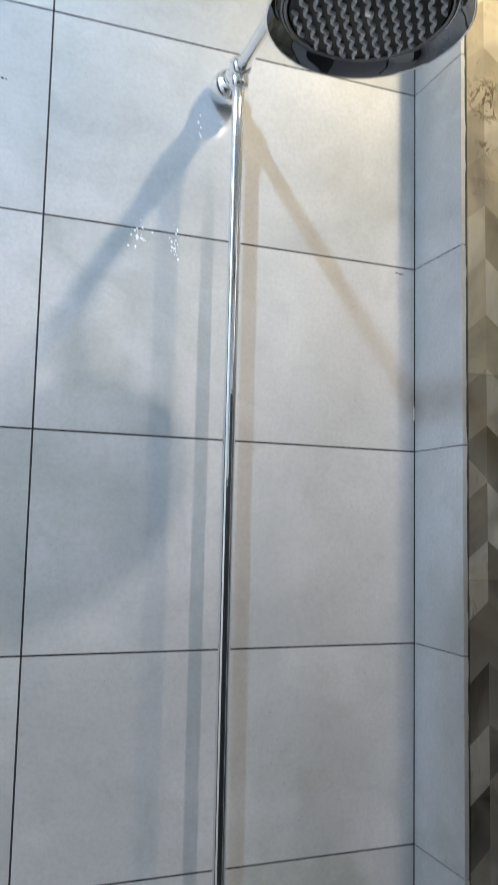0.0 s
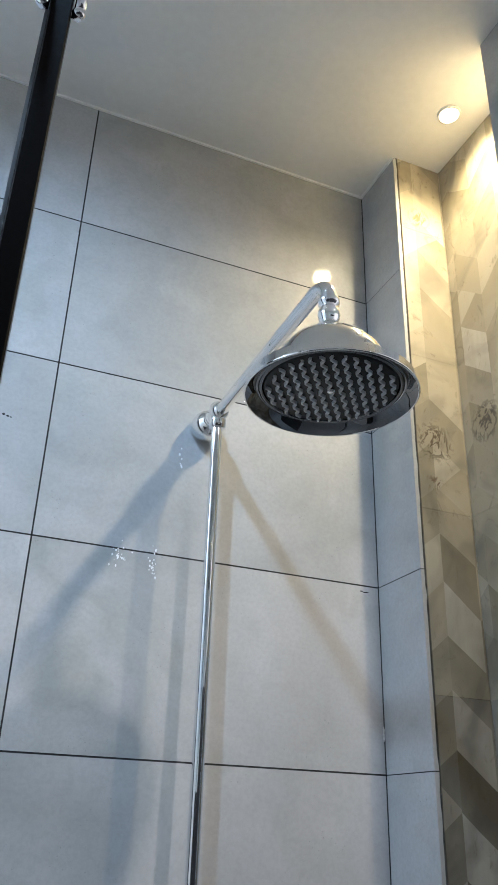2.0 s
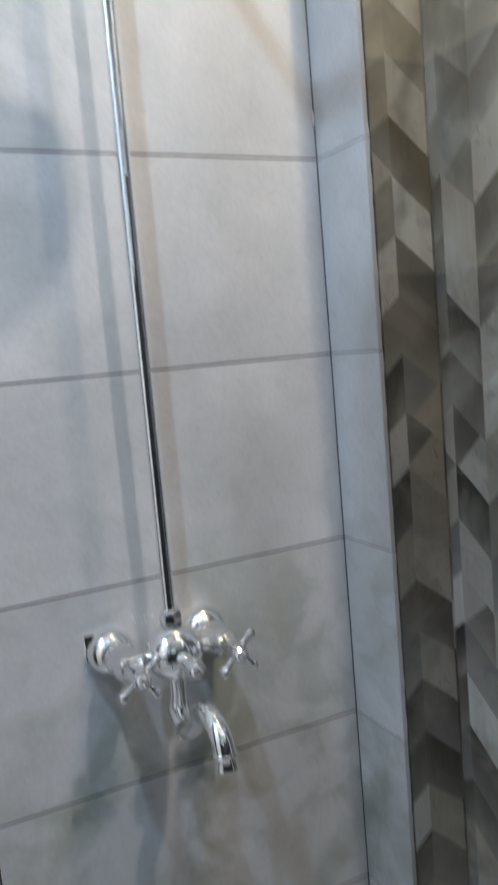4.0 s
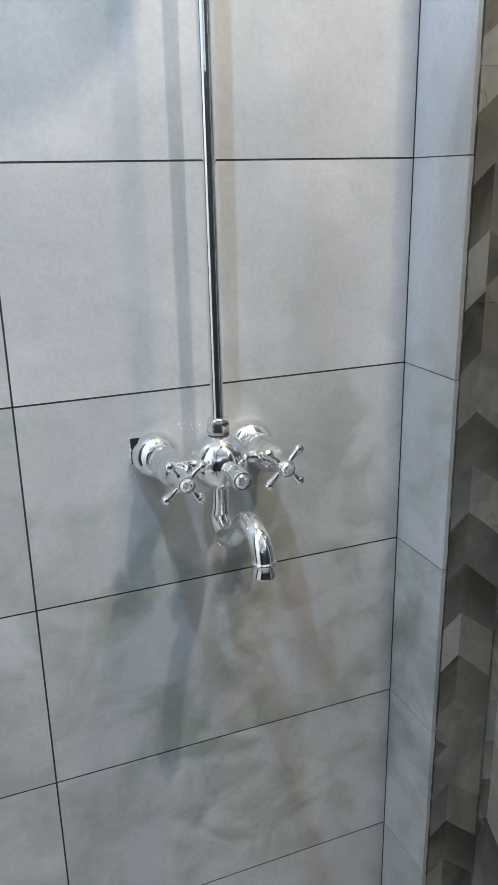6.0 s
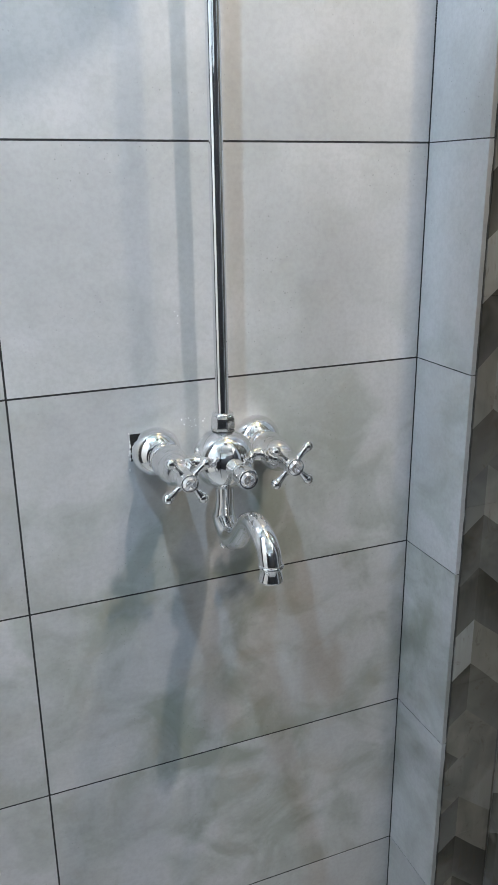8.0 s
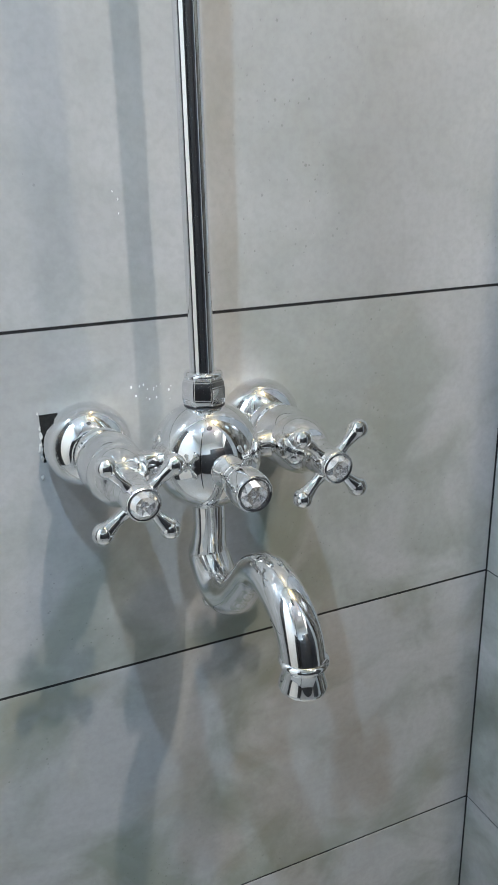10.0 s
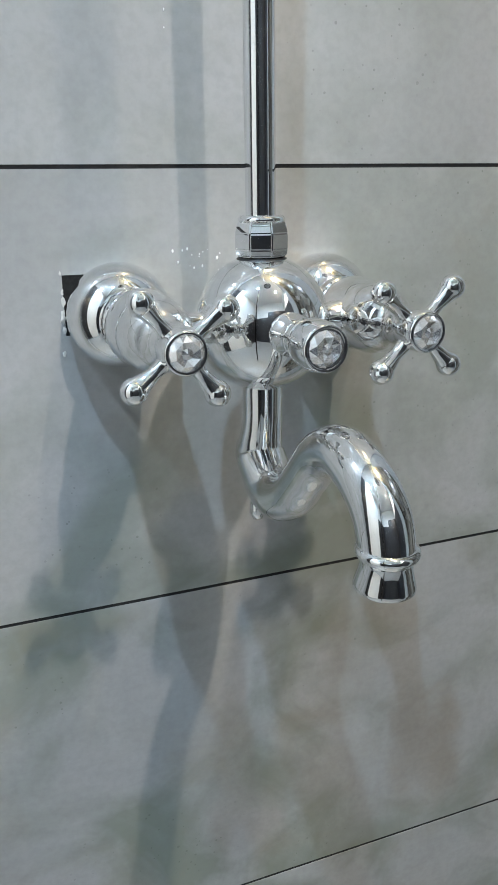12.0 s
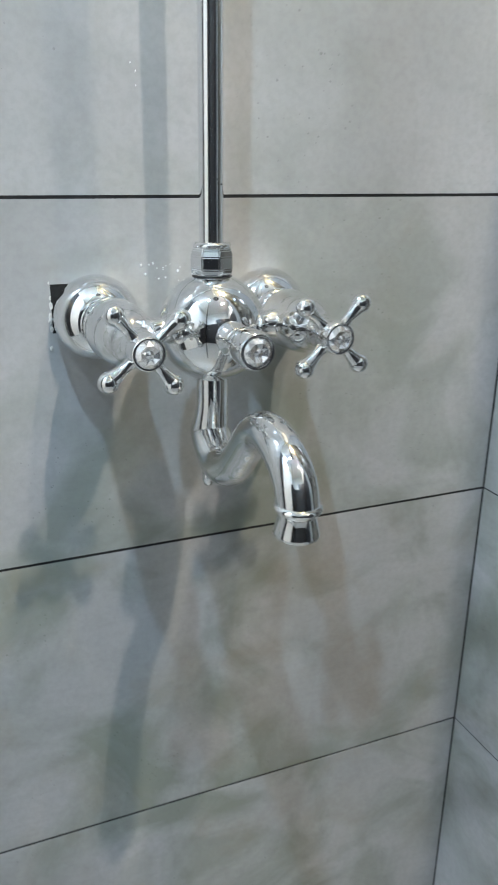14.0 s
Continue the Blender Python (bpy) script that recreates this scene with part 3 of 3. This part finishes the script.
def tile_mesh(w, h, mat):
    """A slab of w by h lying in local x and z, face at y = 0."""
    key = (round(w, 4), round(h, 4), mat.name)
    if key not in shared_tiles:
        shared_tiles[key] = finish(block(-w / 2, 0, -h / 2, w / 2, THICK, h / 2), "tile", mat, False)
    return shared_tiles[key]


def lay(parent, x, y, z, w, h, mat, turn=0, name="tile"):
    ob = new(name, tile_mesh(w, h, mat))
    ob.parent = parent
    ob.matrix_basis = pose(x, y, z, 0, 0, turn)
    return ob


def holed_tile(parent, x0, x1, z0, z1, hx0, hx1, hz0, hz1):
    """A wall tile with a square cut through it, left open behind a pipe flange."""
    bm = bmesh.new()
    xs, zs = (x0, hx0, hx1, x1), (z0, hz0, hz1, z1)
    front = [[bm.verts.new((x, 0, z)) for z in zs] for x in xs]
    back = [[bm.verts.new((x, THICK, z)) for z in zs] for x in xs]
    for i in range(3):
        for k in range(3):
            if i == 1 and k == 1:
                continue
            for g in (front, back):
                bm.faces.new((g[i][k], g[i + 1][k], g[i + 1][k + 1], g[i][k + 1]))
    ring = lambda g, a, b: [g[a][a], g[b][a], g[b][b], g[a][b]]
    for a, b in ((0, 3), (1, 2)):
        f, q = ring(front, a, b), ring(back, a, b)
        if a == 0:
            f = [front[i][0] for i in range(4)] + [front[3][k] for k in (1, 2, 3)] + [front[i][3] for i in (2, 1, 0)] + [front[0][k] for k in (2, 1)]
            q = [back[i][0] for i in range(4)] + [back[3][k] for k in (1, 2, 3)] + [back[i][3] for i in (2, 1, 0)] + [back[0][k] for k in (2, 1)]
        for i in range(len(f)):
            j = (i + 1) % len(f)
            bm.faces.new((f[i], f[j], q[j], q[i]))
    return part("tile", bm, CEMENT, parent)


HOLE = (-0.4418, -0.404, 0.960, 0.998)
for x0, x1 in zip(COLS_X, COLS_X[1:]):
    for z0, z1 in zip(ROWS_Z, ROWS_Z[1:]):
        if x1 == 0.0 and abs(z0 - 0.762) < 1e-6:
            holed_tile(wall_back, x0 + GAP / 2, x1 - GAP / 2, z0 + GAP / 2, z1 - GAP / 2, *HOLE)
        else:
            lay(wall_back, (x0 + x1) / 2, 0, (z0 + z1) / 2, x1 - x0 - GAP, z1 - z0 - GAP, CEMENT)
for z0, z1 in zip(ROWS_Z, ROWS_Z[1:]):
    lay(wall_right, 0, NICHE_A / 2, (z0 + z1) / 2, -NICHE_A - GAP, z1 - z0 - 0.0016, CEMENT, -90)
    lay(wall_right_front, 0, (NICHE_B + NICHE_C) / 2, (z0 + z1) / 2, NICHE_B - NICHE_C - GAP, z1 - z0 - GAP, CEMENT, -90)
# nearly flush plate; its black colour stands for shade inside the cut
part("cut_plate", block(HOLE[0] - 0.004, 0.0002, HOLE[2] - 0.004, HOLE[1], 0.0025, HOLE[3] + 0.004), HOLLOW, wall_back, "flat black plate painting the shade inside the open cut")

NICHE_Z = [0.0] + [0.268 + 0.3 * k for k in range(9)] + [CEIL]
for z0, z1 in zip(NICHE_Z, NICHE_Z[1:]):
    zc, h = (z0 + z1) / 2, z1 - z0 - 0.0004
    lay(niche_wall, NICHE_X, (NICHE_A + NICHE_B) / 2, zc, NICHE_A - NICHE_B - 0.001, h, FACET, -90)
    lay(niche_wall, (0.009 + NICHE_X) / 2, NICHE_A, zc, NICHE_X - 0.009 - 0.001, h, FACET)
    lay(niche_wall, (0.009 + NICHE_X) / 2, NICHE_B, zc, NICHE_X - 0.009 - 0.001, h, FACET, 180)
for y in (NICHE_A, NICHE_B):
    d = 1 if y == NICHE_A else -1
    bm = bmesh.new()
    rows = []
    for k in range(191):
        z = CEIL * k / 190
        chip = 0.0016 * abs(noise.noise(Vector((z * 90, y * 50, 0)))) + (0.0012 if noise.noise(Vector((z * 31, 7, y))) > 0.25 else 0)
        rows.append([bm.verts.new(p) for p in ((0.0004 + chip, y + d * 0.0075, z), (0.0080, y - d * 0.0004 + d * chip, z), (0.0098, y + d * 0.0030, z), (0.0098, y + d * 0.0075, z))])
    for p, q in zip(rows, rows[1:]):
        for j in range(4):
            bm.faces.new((p[j], p[(j + 1) % 4], q[(j + 1) % 4], q[j]))
    bm.faces.new(rows[0][::-1])
    bm.faces.new(rows[-1])
    tagged(part("edge_trim", bm, EDGE), "raw cut tile edge with rough grout at the niche corner", "trim", kind="structure")

# ---- pale bead where tiles meet the ceiling ----
for box in ((WALL_L, -0.004, CEIL - 0.005, -0.0005, -0.0002, CEIL - 0.0004), (-0.004, NICHE_A, CEIL - 0.005, -0.0002, -0.0005, CEIL - 0.0004)):
    tagged(part("ceiling_bead", block(*box), PAINT), "thin pale filler bead along the ceiling", "trim", kind="structure")

# ---- white spots painting the chrome's glints on the tiles; last cluster is lime specks ----
rnd = random.Random(5)
for cx, cz, wide, high, count in ((-0.462, 1.950, 0.018, 0.018, 24), (-0.406, 1.952, 0.008, 0.026, 20), (-0.352, 1.006, 0.022, 0.009, 15), (-0.372, 2.120, 0.003, 0.022, 7), (-0.367, 1.140, 0.010, 0.012, 3)):
    bm = bmesh.new()
    for k in range(count):
        r = rnd.uniform(0.0005, 0.0017) if cz > 1.2 else rnd.uniform(0.0002, 0.0009)
        x, z = cx + rnd.gauss(0, wide / 2), cz + rnd.gauss(0, high / 2)
        made = bmesh.ops.create_icosphere(bm, subdivisions=2, radius=r)["verts"]
        bmesh.ops.scale(bm, vec=(1, 0.3, rnd.uniform(1.0, 1.9)), verts=made)
        bmesh.ops.translate(bm, vec=(x, -0.0002, z), verts=made)
    tagged(part("glint_spots", bm, SCALE, smooth=True), "small white spots painting chrome glints, with a few lime specks, on the grey tile", "splash spots", "splash spots on the tile", "stuff")

# ---- small dark chips in one tile ----
bm = bmesh.new()
for cx, cz, w, h in ((-0.664, 2.149, 0.0022, 0.0018), (-0.657, 2.147, 0.0028, 0.0014), (-0.652, 2.146, 0.0012, 0.0012)):
    made = bmesh.ops.create_icosphere(bm, subdivisions=2, radius=1.0)["verts"]
    for v in made:
        v.co *= 1 + 0.4 * noise.noise(v.co * 1.5 + Vector((cx * 900, 0, 0)))
    bmesh.ops.scale(bm, vec=(w, 0.0004, h), verts=made)
    bmesh.ops.translate(bm, vec=(cx, 0, cz), verts=made)
tagged(part("chip_mark", bm, HOLLOW), "small dark chips in the grey tile", "chip mark", "", "stuff")

# ---- a pale chip in the corner joint and a dark nick on the tile beside it ----
bm = bmesh.new()
for dz in (-0.006, 0.0, 0.007):
    made = bmesh.ops.create_icosphere(bm, subdivisions=2, radius=0.0026)["verts"]
    for v in made:
        v.co *= 1 + 0.5 * noise.noise(v.co * 900 + Vector((0, 0, dz * 500)))
    bmesh.ops.scale(bm, vec=(0.6, 0.5, 2.0), verts=made)
    bmesh.ops.translate(bm, vec=(-0.0022, -0.0012, 1.722 + dz), verts=made)
tagged(part("joint_chip", bm, FILLER, smooth=True), "pale chipped filler in the corner joint", "joint chip", "", "stuff")
bm = bmesh.new()
for dx, dz in ((0.0, 0.0), (0.006, -0.0015), (0.011, -0.001)):
    made = bmesh.ops.create_icosphere(bm, subdivisions=2, radius=1.0)["verts"]
    bmesh.ops.scale(bm, vec=(0.0030, 0.0004, 0.0011), verts=made)
    bmesh.ops.translate(bm, vec=(-0.034 + dx, 0, 1.952 + dz), verts=made)
tagged(part("chip_mark", bm, HOLLOW), "short dark nick in the grey tile", "chip mark", "", "stuff")

# ---- filler left round the cut beside the flange ----
bm = bmesh.new()
for k in range(8):
    z = HOLE[2] + rnd.uniform(-0.012, 0.040)
    low = z < HOLE[2] + 0.022
    made = bmesh.ops.create_icosphere(bm, subdivisions=2, radius=rnd.uniform(0.0007, 0.0022 if low else 0.0010))["verts"]
    for v in made:
        v.co *= 1 + 0.7 * noise.noise(v.co * 1400 + Vector((k, 0, 0)))
    bmesh.ops.scale(bm, vec=(0.8, 0.2, rnd.uniform(0.9, 2.2)), verts=made)
    bmesh.ops.translate(bm, vec=(HOLE[0] - rnd.uniform(0.0, 0.0022), -0.0003, z), verts=made)
tagged(part("filler_crumbs", bm, FILLER), "crumbs of white filler round a cut tile", "filler", "", "stuff")
